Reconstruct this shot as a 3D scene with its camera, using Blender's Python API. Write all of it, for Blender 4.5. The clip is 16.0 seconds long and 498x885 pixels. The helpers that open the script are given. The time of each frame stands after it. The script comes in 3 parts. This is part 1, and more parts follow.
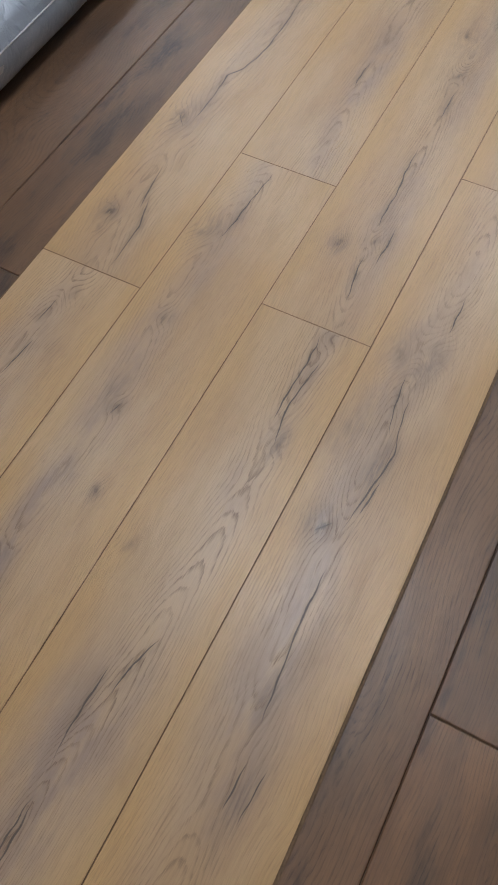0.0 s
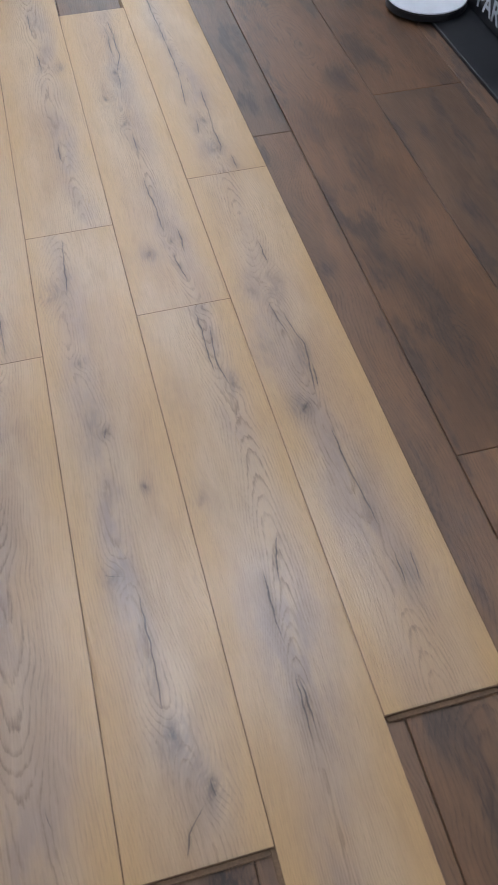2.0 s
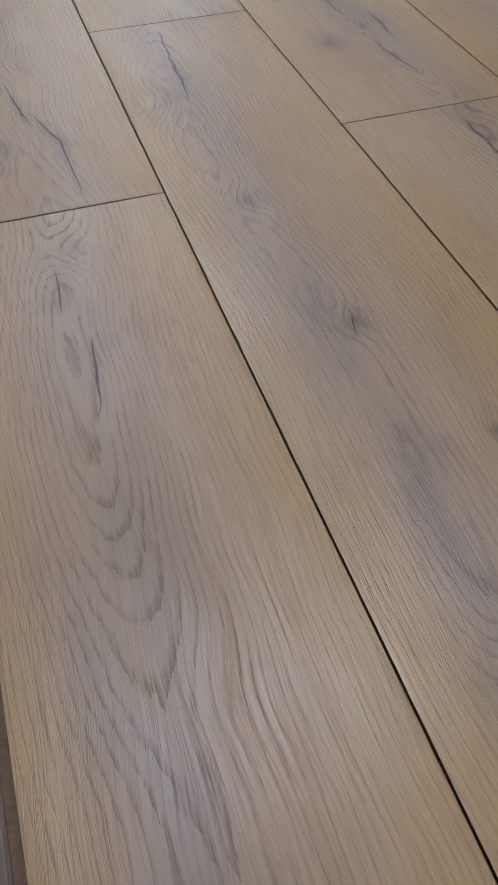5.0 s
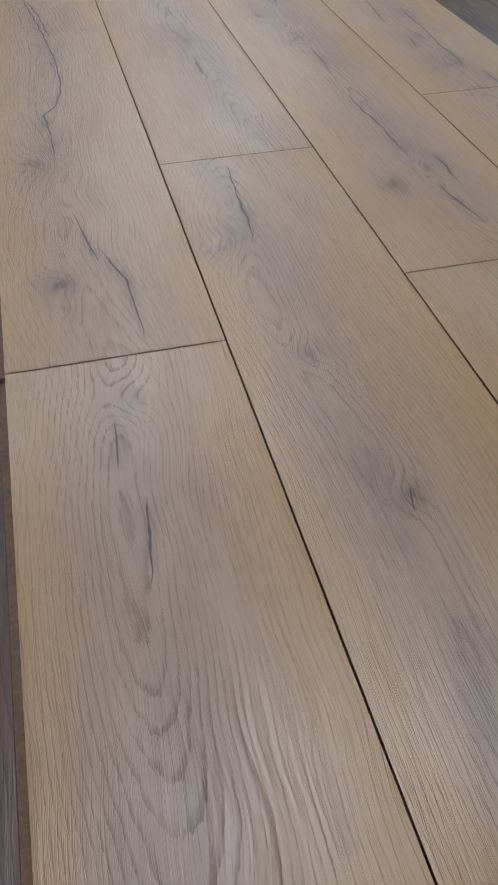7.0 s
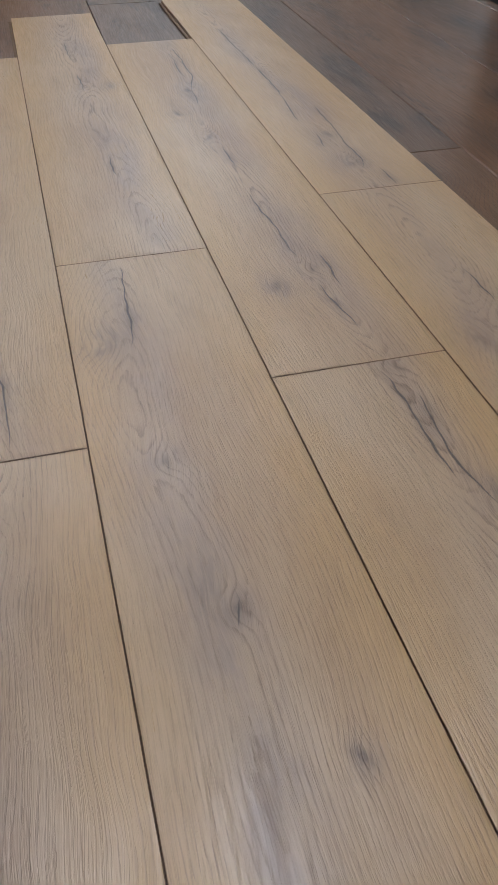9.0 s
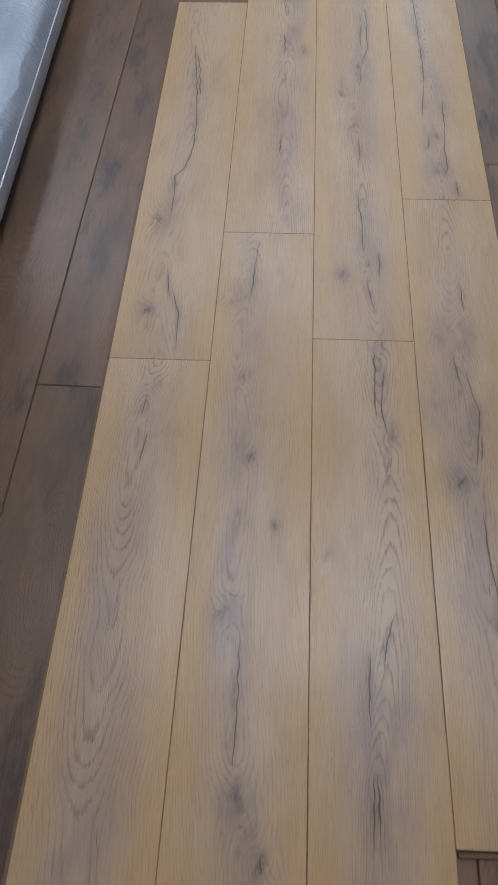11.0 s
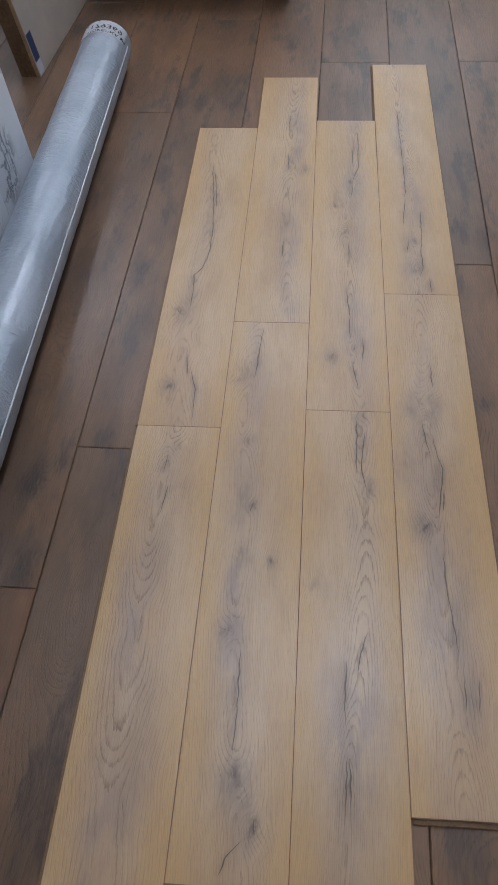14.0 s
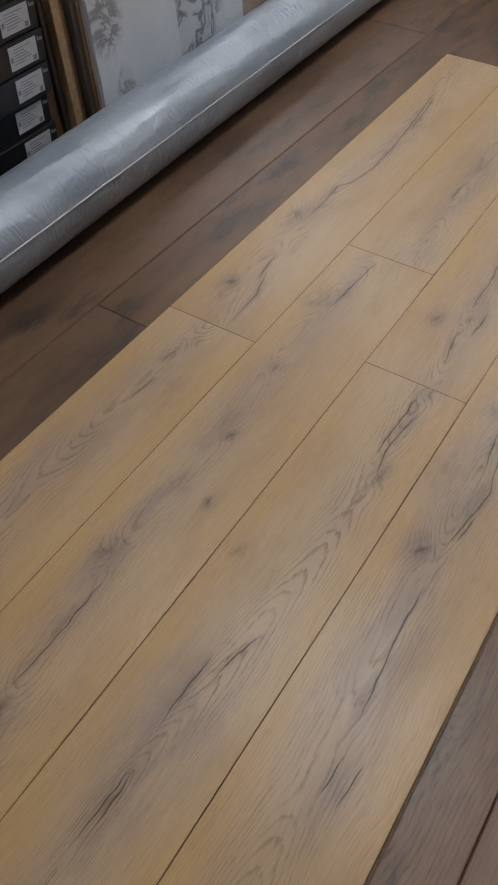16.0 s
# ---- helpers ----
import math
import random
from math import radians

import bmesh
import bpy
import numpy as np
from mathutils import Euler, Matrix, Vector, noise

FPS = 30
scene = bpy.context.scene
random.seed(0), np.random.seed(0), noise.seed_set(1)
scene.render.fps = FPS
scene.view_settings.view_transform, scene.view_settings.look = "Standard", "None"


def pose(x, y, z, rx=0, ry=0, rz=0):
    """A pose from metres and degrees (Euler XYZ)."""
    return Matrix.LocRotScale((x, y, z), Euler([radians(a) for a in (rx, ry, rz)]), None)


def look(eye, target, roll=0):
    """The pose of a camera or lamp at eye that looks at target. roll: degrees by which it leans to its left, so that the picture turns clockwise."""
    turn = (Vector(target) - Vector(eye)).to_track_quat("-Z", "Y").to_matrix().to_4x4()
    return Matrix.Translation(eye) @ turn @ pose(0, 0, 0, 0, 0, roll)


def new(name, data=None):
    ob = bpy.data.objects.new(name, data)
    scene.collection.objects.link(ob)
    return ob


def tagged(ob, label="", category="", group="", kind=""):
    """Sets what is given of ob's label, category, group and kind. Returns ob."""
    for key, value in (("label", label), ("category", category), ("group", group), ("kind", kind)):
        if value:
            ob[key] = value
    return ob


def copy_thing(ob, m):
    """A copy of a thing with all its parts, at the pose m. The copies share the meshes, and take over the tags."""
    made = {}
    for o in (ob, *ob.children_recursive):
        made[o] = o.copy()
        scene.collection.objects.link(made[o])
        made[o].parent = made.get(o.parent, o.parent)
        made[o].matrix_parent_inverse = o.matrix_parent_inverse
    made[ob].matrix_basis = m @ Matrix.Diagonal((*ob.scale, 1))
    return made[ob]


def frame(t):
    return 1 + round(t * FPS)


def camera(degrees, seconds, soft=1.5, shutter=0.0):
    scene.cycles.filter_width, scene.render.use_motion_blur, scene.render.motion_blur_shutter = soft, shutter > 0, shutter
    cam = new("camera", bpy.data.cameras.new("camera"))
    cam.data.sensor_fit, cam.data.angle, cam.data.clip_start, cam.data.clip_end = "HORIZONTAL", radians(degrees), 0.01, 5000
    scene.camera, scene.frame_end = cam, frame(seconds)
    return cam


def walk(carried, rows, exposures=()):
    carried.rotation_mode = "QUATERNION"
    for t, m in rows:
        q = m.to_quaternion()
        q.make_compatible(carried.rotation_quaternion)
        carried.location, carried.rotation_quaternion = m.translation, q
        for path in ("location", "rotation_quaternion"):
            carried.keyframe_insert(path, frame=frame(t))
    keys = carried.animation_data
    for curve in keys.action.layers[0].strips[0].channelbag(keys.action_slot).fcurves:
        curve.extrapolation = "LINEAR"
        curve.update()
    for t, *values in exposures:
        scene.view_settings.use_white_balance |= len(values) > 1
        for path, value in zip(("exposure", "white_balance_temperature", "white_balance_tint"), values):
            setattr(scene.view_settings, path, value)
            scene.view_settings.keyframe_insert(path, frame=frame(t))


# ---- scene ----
cam = camera(33.8, 16.0, 1.6, 0.15)
PATH = [
    (0, (0.37, 0.232, 1.06), (-0.079, 1.108, -0.681), -0.1),
    (0.5, (0.341, 0.053, 1.077), (-0.035, 1.004, -0.641), -6.6),
    (1, (0.21, -0.125, 1.129), (-0.012, 0.953, -0.541), -8.0),
    (1.5, (0.122, -0.25, 1.146), (0.075, 0.883, -0.501), -6.0),
    (2, (-0.078, -0.209, 1.146), (0.218, 0.972, -0.441), -1.0),
    (2.5, (-0.214, -0.073, 1.08), (0.08, 1.111, -0.505), -1.2),
    (3, (-0.307, 0.22, 0.892), (0.06, 1.386, -0.69), -1.2),
    (3.5, (-0.335, 0.287, 0.611), (0.073, 1.454, -0.961), 0.1),
    (4, (-0.327, 0.308, 0.458), (0.073, 1.516, -1.085), -0.7),
    (4.2, (-0.323, 0.305, 0.431), (0.081, 1.538, -1.092), -1.0),
    (6.3, (-0.313, 0.324, 0.389), (0.031, 1.629, -1.088), -1.0),
    (6.5, (-0.311, 0.339, 0.409), (0.023, 1.655, -1.059), -1.1),
    (7, (-0.312, 0.365, 0.445), (0.03, 1.771, -0.936), -0.6),
    (7.5, (-0.313, 0.389, 0.472), (0.028, 1.863, -0.835), -0.2),
    (8, (-0.292, 0.394, 0.47), (0.033, 1.891, -0.817), -0.6),
    (8.5, (-0.236, 0.373, 0.466), (0.115, 1.877, -0.805), -0.8),
    (8.7, (-0.216, 0.364, 0.461), (0.187, 1.858, -0.806), -0.4),
    (10.8, (-0.085, 0.016, 1.17), (-0.113, 1.176, -0.459), -0.4),
    (11, (-0.045, -0.063, 1.186), (-0.135, 1.078, -0.455), -1.8),
    (11.5, (0.059, -0.243, 1.263), (-0.008, 0.892, -0.382), -5.3),
    (12, (0.139, -0.365, 1.397), (0.033, 0.859, -0.181), -5.0),
    (12.5, (0.155, -0.352, 1.436), (-0.026, 0.881, -0.128), -5.9),
    (13, (0.101, -0.324, 1.462), (-0.109, 0.929, -0.083), -6.3),
    (13.5, (0.022, -0.287, 1.439), (-0.164, 0.982, -0.095), -4.8),
    (13.7, (0.008, -0.275, 1.434), (-0.173, 1.008, -0.09), -1.4),
    (14, (0.01, -0.275, 1.413), (-0.137, 1.004, -0.117), -3.2),
    (14.5, (0.011, -0.355, 1.259), (-0.154, 0.91, -0.282), -0.8),
    (15, (0.189, -0.354, 1.191), (-0.123, 0.907, -0.33), -1.8),
    (15.5, (0.345, -0.246, 1.129), (-0.13, 0.963, -0.392), -0.7),
    (16, (0.401, -0.016, 1.009), (-0.309, 1.101, -0.49), 0.1),
]
EXPOSURES = [
    (0.0, 0.03, 7050, 12), (0.5, 0.08, 6950, 12), (1.0, 0.23, 6700, 12), (1.5, 0.26, 6350, 12), (2.5, 0.20, 6450, 12), (3.0, -0.13, 6600, 12),
    (4.0, -0.19, 6350, 12), (6.5, -0.19, 6150, 12), (7.5, -0.15, 6400, 12), (8.5, -0.13, 6600, 12), (11.0, -0.07, 6400, 12), (11.5, -0.07, 6800, 12),
    (12.5, -0.07, 6600, 12), (13.5, -0.02, 6550, 12), (14.5, -0.07, 6550, 12), (15.5, -0.12, 6950, 12), (16.0, -0.19, 7500, 12),
]
walk(cam, [(t, look(eye, target, roll)) for t, eye, target, roll in PATH], EXPOSURES)

# ---- world, lamps ----
world = bpy.data.worlds.new("sky")
scene.world = world
world.use_nodes = True
wn = world.node_tree.nodes
sky = wn.new("ShaderNodeTexSky")
sky.sky_type = "NISHITA"
sky.sun_disc = False
sky.sun_elevation, sky.sun_rotation = radians(35), radians(200)
world.node_tree.links.new(sky.outputs[0], wn["Background"].inputs[0])
wn["Background"].inputs[1].default_value = 0.08

LED = 30.0          # strength of the ceiling panels
DAY = 11.0         # daylight through the shop window, watts


# ---- helpers for nodes ----
class Nodes:
    def __init__(self, name):
        self.mat = bpy.data.materials.new(name)
        self.mat.use_nodes = True
        self.tree = self.mat.node_tree
        self.bsdf = self.tree.nodes["Principled BSDF"]

    def put(self, socket, value):
        if isinstance(value, bpy.types.NodeSocket):
            self.tree.links.new(value, socket)
        elif isinstance(value, (tuple, list)) and socket.type == "RGBA" and len(value) == 3:
            socket.default_value = (*value, 1)
        else:
            socket.default_value = value

    def attr(self, name):
        n = self.tree.nodes.new("ShaderNodeAttribute")
        n.attribute_name = name
        return n.outputs["Fac"]

    def obj(self):
        return self.tree.nodes.new("ShaderNodeTexCoord").outputs["Object"]

    def rand(self):
        return self.tree.nodes.new("ShaderNodeObjectInfo").outputs["Random"]

    def split(self, v):
        n = self.tree.nodes.new("ShaderNodeSeparateXYZ")
        self.put(n.inputs[0], v)
        return n.outputs

    def vec(self, x, y, z):
        n = self.tree.nodes.new("ShaderNodeCombineXYZ")
        for s, v in zip(n.inputs, (x, y, z)):
            self.put(s, v)
        return n.outputs[0]

    def math(self, op, a, b=0.0, clamp=False):
        n = self.tree.nodes.new("ShaderNodeMath")
        n.operation, n.use_clamp = op, clamp
        self.put(n.inputs[0], a)
        self.put(n.inputs[1], b)
        return n.outputs[0]

    def noise(self, v, scale=1.0, detail=2.0, rough=0.5, dist=0.0):
        n = self.tree.nodes.new("ShaderNodeTexNoise")
        self.put(n.inputs["Vector"], v)
        for k, x in (("Scale", scale), ("Detail", detail), ("Roughness", rough), ("Distortion", dist)):
            n.inputs[k].default_value = x
        return n.outputs["Fac"]

    def voronoi(self, v, scale=1.0, rnd=1.0, out="Distance"):
        n = self.tree.nodes.new("ShaderNodeTexVoronoi")
        self.put(n.inputs["Vector"], v)
        n.inputs["Scale"].default_value, n.inputs["Randomness"].default_value = scale, rnd
        return n.outputs[out]

    def ramp(self, v, lo, hi, a=0.0, b=1.0):
        n = self.tree.nodes.new("ShaderNodeMapRange")
        n.interpolation_type = "SMOOTHSTEP"
        self.put(n.inputs[0], v)
        for i, x in enumerate((lo, hi, a, b)):
            n.inputs[i + 1].default_value = x
        return n.outputs[0]

    def mix(self, f, a, b, kind="MIX"):
        n = self.tree.nodes.new("ShaderNodeMix")
        n.data_type, n.blend_type = "RGBA", kind
        self.put(n.inputs[0], f)
        self.put(n.inputs[6], a)
        self.put(n.inputs[7], b)
        return n.outputs[2]

    def bump(self, height, strength, distance, normal=None):
        n = self.tree.nodes.new("ShaderNodeBump")
        n.inputs["Strength"].default_value, n.inputs["Distance"].default_value = strength, distance
        self.put(n.inputs["Height"], height)
        if normal is not None:
            self.put(n.inputs["Normal"], normal)
        return n.outputs[0]

    def done(self, color, rough, normal=None, metal=0.0, spec=0.5, coat=0.0, coat_rough=0.1):
        for k, v in (("Base Color", color), ("Roughness", rough), ("Metallic", metal), ("Specular IOR Level", spec), ("Coat Weight", coat), ("Coat Roughness", coat_rough)):
            self.put(self.bsdf.inputs[k], v)
        if normal is not None:
            self.put(self.bsdf.inputs["Normal"], normal)
        return self.mat


def plain(name, color, rough=0.6, amount=0.12, scale=30.0, bump=0.05, metal=0.0, spec=0.5):
    n = Nodes(name)
    o = n.obj()
    a = n.noise(o, scale, 4)
    b = n.noise(o, scale * 0.12, 3)
    f = n.math("MULTIPLY", n.math("ADD", a, b), 0.5)
    dark = tuple(c * (1 - amount * 2) for c in color)
    light = tuple(min(1, c * (1 + amount * 2)) for c in color)
    return n.done(n.mix(n.ramp(f, 0.25, 0.75), dark, light), n.ramp(b, 0.3, 0.7, rough * 0.85, min(1, rough * 1.15)), n.bump(a, bump, 0.002), metal, spec)


def wood(name, pale, deep, grey, knot_tone, line_tone, rim_tone, rim_amount, width, grain, rough, dark_planks=False):
    """Printed oak decor with embossed grain. The light boards carry their figure in vertex data, the floor makes its own."""
    n = Nodes(name)
    o = n.obj()
    seed = n.math("MULTIPLY", n.rand(), 57.0)
    x, y, z = n.split(o)
    p = n.vec(n.math("ADD", x, seed), n.math("ADD", y, seed), seed)
    px, ly, pz = n.split(p)
    if dark_planks:
        drift = n.noise(n.vec(n.math("MULTIPLY", px, 2.0), n.math("MULTIPLY", ly, 1.6), seed), 1, 2)
        far = n.math("MULTIPLY", n.math("SUBTRACT", n.noise(n.vec(seed, n.math("MULTIPLY", ly, 1.6), 0.0), 1, 2), 0.45), 0.34)
        off = n.math("ADD", n.math("SUBTRACT", x, width / 2), n.math("MULTIPLY", n.math("SUBTRACT", drift, 0.5), 0.22))
        rings = n.math("SQRT", n.math("ADD", n.math("MULTIPLY", off, off), n.math("MULTIPLY", far, far)))
        warp = n.math("MULTIPLY", n.math("SUBTRACT", n.noise(n.vec(n.math("MULTIPLY", px, 26.0), n.math("MULTIPLY", ly, 11.0), seed), 1, 4, 0.6), 0.5), 0.32)
        cell = n.voronoi(n.vec(n.math("ADD", n.math("MULTIPLY", px, 6.2), warp), n.math("SUBTRACT", n.math("MULTIPLY", ly, 2.6), warp), seed), 1)
        eye = n.ramp(cell, 0.0, 0.34, 1.0, 0.0)
        rings = n.math("ADD", rings, n.math("MULTIPLY", eye, 0.03))
        flow = n.math("ADD", n.math("ADD", x, n.math("MULTIPLY", drift, 0.05)), n.math("MULTIPLY", eye, 0.012))
        knot = n.math("MULTIPLY", n.ramp(cell, 0.03, 0.17, 1.0, 0.0), 0.95)
        cloud = n.noise(n.vec(n.math("MULTIPLY", px, 14.0), n.math("MULTIPLY", ly, 3.2), seed), 1, 5, 0.65)
        stain = n.math("MAXIMUM", n.ramp(cloud, 0.5, 0.66), n.math("MULTIPLY", eye, 0.7))
        heart = n.math("ADD", n.math("MULTIPLY", eye, 0.5), n.ramp(cloud, 0.5, 0.66, 0.0, 0.5))
        smoke = n.math("MAXIMUM", n.ramp(cell, 0.06, 0.30, 1.0, 0.0), n.ramp(cloud, 0.54, 0.63, 0.0, 0.6))
        pick = n.math("FRACT", n.math("MULTIPLY", n.rand(), 13.7))
        shade = n.math("FRACT", n.math("MULTIPLY", n.rand(), 5.3))
    else:
        rings, flow, stain, smoke, heart, knot = [n.attr(a) for a in ("rings", "flow", "stain", "smoke", "heart", "knot")]
    # growth rings in the heart, brushed streaks and pores all over
    sway = n.noise(n.vec(n.math("MULTIPLY", rings, 30.0), n.math("MULTIPLY", ly, 5.0), seed), 1, 3, 0.6)
    jag = n.noise(n.vec(n.math("MULTIPLY", flow, 260.0), n.math("MULTIPLY", ly, 34.0), seed), 1, 3, 0.6)
    turn_ = n.math("FRACT", n.math("ADD", n.math("ADD", n.math("MULTIPLY", rings, 185.0), n.math("MULTIPLY", sway, 0.9)), n.math("MULTIPLY", jag, 0.75)))
    ring = n.math("MULTIPLY", n.ramp(turn_, 0.6, 0.93), n.ramp(turn_, 0.95, 1.0, 1.0, 0.0))
    mid = n.noise(n.vec(n.math("MULTIPLY", flow, 520.0), n.math("MULTIPLY", ly, 15.0), seed), 1, 3, 0.65, 0.2)
    hair = n.ramp(n.math("ABSOLUTE", n.math("SUBTRACT", n.noise(n.vec(n.math("MULTIPLY", flow, 330.0), n.math("MULTIPLY", ly, 6.5), n.math("ADD", seed, 8.0)), 1, 2, 0.5, 0.5), 0.5)), 0.006, 0.045, 1.0, 0.0)
    hair = n.math("MULTIPLY", hair, n.ramp(n.noise(n.vec(n.math("MULTIPLY", flow, 50.0), n.math("MULTIPLY", ly, 5.0), n.math("ADD", seed, 3.0)), 1, 2), 0.3, 0.7, 0.35, 1.0))
    pores = n.noise(n.vec(n.math("MULTIPLY", flow, 1300.0), n.math("MULTIPLY", ly, 45.0), seed), 1, 2, 0.6)
    ring = n.math("MULTIPLY", ring, n.ramp(n.math("ADD", n.math("MULTIPLY", mid, 0.5), n.math("MULTIPLY", pores, 0.5)), 0.38, 0.56, 0.12, 1.0))
    fibre = n.noise(n.vec(n.math("MULTIPLY", flow, 75.0), n.math("MULTIPLY", ly, 2.6), seed), 1, 4, 0.6)
    blotch = n.noise(n.vec(n.math("MULTIPLY", px, 19.0), n.math("MULTIPLY", ly, 7.0), seed), 1, 4, 0.6)
    patch = n.noise(n.vec(n.math("MULTIPLY", px, 7.0), n.math("MULTIPLY", ly, 2.4), seed), 1, 3, 0.55)
    tone = n.mix(n.ramp(n.math("ADD", n.math("MULTIPLY", patch, 0.9), n.math("MULTIPLY", fibre, 0.1)), 0.36, 0.64), pale, deep)
    half = n.math("ABSOLUTE", n.math("SUBTRACT", x, width / 2))
    rim = n.math("MULTIPLY", n.ramp(half, width * 0.16, width * 0.46), n.ramp(patch, 0.28, 0.6, 0.3, 1.0))
    tone = n.mix(n.math("MULTIPLY", rim, rim_amount), tone, rim_tone)
    g = n.math("MULTIPLY", stain, n.math("ADD", n.ramp(fibre, 0.3, 0.62, 0.4, 0.5), n.ramp(blotch, 0.36, 0.58, 0.0, 0.6)), True)
    tone = n.mix(n.math("MULTIPLY", g, 0.8 if dark_planks else 0.84), tone, grey)
    mist = n.math("MULTIPLY", smoke, n.math("ADD", n.ramp(blotch, 0.34, 0.6, 0.1, 0.6), n.ramp(jag, 0.38, 0.62, 0.0, 0.6)), True)
    tone = n.mix(n.math("MULTIPLY", mist, 0.95 if dark_planks else 0.84), tone, (0.052, 0.034, 0.025) if dark_planks else tuple(c * 0.58 for c in grey))
    if dark_planks:
        tone = n.mix(n.ramp(cloud, 0.34, 0.46, 0.5, 0.0), tone, (0.27, 0.15, 0.078))
        tone = n.mix(n.ramp(pick, 0.1, 0.9, 0.0, 0.55), tone, n.mix(1.0, tone, (1.22, 1.0, 0.76), "MULTIPLY"))
        tone = n.mix(n.ramp(shade, 0.0, 1.0, 0.0, 0.5), tone, n.mix(1.0, tone, (0.55, 0.55, 0.57), "MULTIPLY"))
    tone = n.mix(n.math("MULTIPLY", n.ramp(blotch, 0.5, 0.7), 0.22), tone, tuple(c * 0.72 for c in deep))
    tone = n.mix(n.math("MULTIPLY", n.ramp(fibre, 0.52, 0.72), 0.06), tone, tuple(c * 0.7 for c in deep))
    bold = n.math("MULTIPLY", n.math("ADD", n.math("MULTIPLY", heart, 0.62), 0.5 if dark_planks else 0.22), n.ramp(n.noise(n.vec(n.math("MULTIPLY", flow, 40.0), n.math("MULTIPLY", ly, 9.0), 5.0), 1, 3), 0.3, 0.6, 0.3, 1.0))
    tone = n.mix(n.math("MULTIPLY", ring, bold), tone, line_tone)
    tone = n.mix(n.math("MULTIPLY", n.ramp(mid, 0.48, 0.66), grain * 0.5), tone, line_tone)
    tone = n.mix(n.math("MULTIPLY", hair, grain * 1.3), tone, line_tone)
    tone = n.mix(n.math("MULTIPLY", n.ramp(mid, 0.32, 0.46, 1.0, 0.0), grain * 0.45), tone, tuple(min(1, c * 1.35) for c in pale))
    tone = n.mix(n.math("MULTIPLY", n.ramp(pores, 0.52, 0.72), grain * 1.2), tone, line_tone)
    ragged = n.math("MULTIPLY", knot, n.ramp(n.noise(n.vec(n.math("MULTIPLY", px, 170.0), n.math("MULTIPLY", ly, 60.0), seed), 1, 4, 0.65), 0.34, 0.6, 0.15, 1.1), True)
    tone = n.mix(n.math("MULTIPLY", ragged, 0.92), tone, knot_tone)
    height = n.math("SUBTRACT", n.math("ADD", n.math("MULTIPLY", mid, 0.5), n.math("MULTIPLY", pores, 0.3)), n.math("MULTIPLY", hair, 0.45))
    height = n.math("SUBTRACT", height, n.math("MULTIPLY", ring, 0.45))
    for k in range(0 if dark_planks else 4):
        away, wide = n.math("ABSOLUTE", n.attr("crack_%d" % k)), n.attr("open_%d" % k)
        rough_edge = n.math("MULTIPLY", n.noise(n.vec(n.math("MULTIPLY", px, 60.0), n.math("MULTIPLY", ly, 90.0), seed), 1, 4, 0.65), 0.0025)
        slit = n.math("MULTIPLY", n.ramp(n.math("SUBTRACT", away, n.math("MULTIPLY", wide, rough_edge)), -0.0004, 0.0007, 1.0, 0.0), n.ramp(wide, 0.02, 0.3))
        halo = n.math("MULTIPLY", n.math("MULTIPLY", n.ramp(away, 0.001, 0.008, 1.0, 0.0), wide), n.ramp(mid, 0.35, 0.6))
        tone = n.mix(n.math("MULTIPLY", halo, 0.3), tone, line_tone)
        tone = n.mix(n.math("MULTIPLY", slit, 0.92), tone, knot_tone)
        height = n.math("SUBTRACT", height, n.math("MULTIPLY", slit, 0.5))
    nrm = n.bump(height, 0.3 if dark_planks else 0.5, 0.0009)
    rg = n.math("ADD", n.ramp(mid, 0.3, 0.7, rough - 0.06, rough + 0.08), n.math("MULTIPLY", n.math("SUBTRACT", patch, 0.5), 0.1))
    return n.done(tone, rg, nrm, 0.0, 0.7 if dark_planks else 0.9)


# ---- materials ----
OAK = wood("light_oak_decor", (0.585, 0.415, 0.25), (0.50, 0.326, 0.175), (0.355, 0.268, 0.232), (0.075, 0.055, 0.047), (0.18, 0.108, 0.066), (0.585, 0.37, 0.162), 0.85, 0.192, 0.13, 0.345)
DARK_OAK = wood("dark_oak_decor", (0.22, 0.13, 0.078), (0.135, 0.078, 0.046), (0.118, 0.084, 0.068), (0.03, 0.022, 0.021), (0.045, 0.029, 0.022), (0.225, 0.125, 0.068), 0.5, 0.2485, 0.16, 0.36, True)
HDF = plain("fibre_core", (0.25, 0.155, 0.09), 0.8, 0.15, 400, 0.2)
HDF_DARK = plain("fibre_tongue", (0.19, 0.118, 0.068), 0.75, 0.15, 300, 0.2)
SUBFLOOR = plain("dark_joint", (0.025, 0.018, 0.014), 0.9, 0.1, 40)
BLACK = plain("black_card", (0.012, 0.013, 0.016), 0.35, 0.2, 20, 0.08)
BLACK_SHEET = plain("black_painted_board", (0.02, 0.022, 0.026), 0.5, 0.15, 30, 0.05)
WHITE = plain("white_plastic", (0.72, 0.75, 0.8), 0.35, 0.04, 20, 0.02)
PAPER = plain("white_label_paper", (0.5, 0.53, 0.58), 0.6, 0.04, 60, 0.03)
INK = plain("black_ink", (0.02, 0.02, 0.025), 0.6, 0.1, 80, 0.0)
INK_GREY = plain("grey_ink", (0.22, 0.23, 0.26), 0.6, 0.1, 80, 0.0)
BLUE = plain("navy_label_print", (0.015, 0.035, 0.11), 0.4, 0.1, 60, 0.0)
WALL = plain("painted_plaster", (0.62, 0.61, 0.6), 0.8, 0.04, 60, 0.1)
CEIL = plain("ceiling_paint", (0.75, 0.75, 0.75), 0.9, 0.03, 60, 0.05)
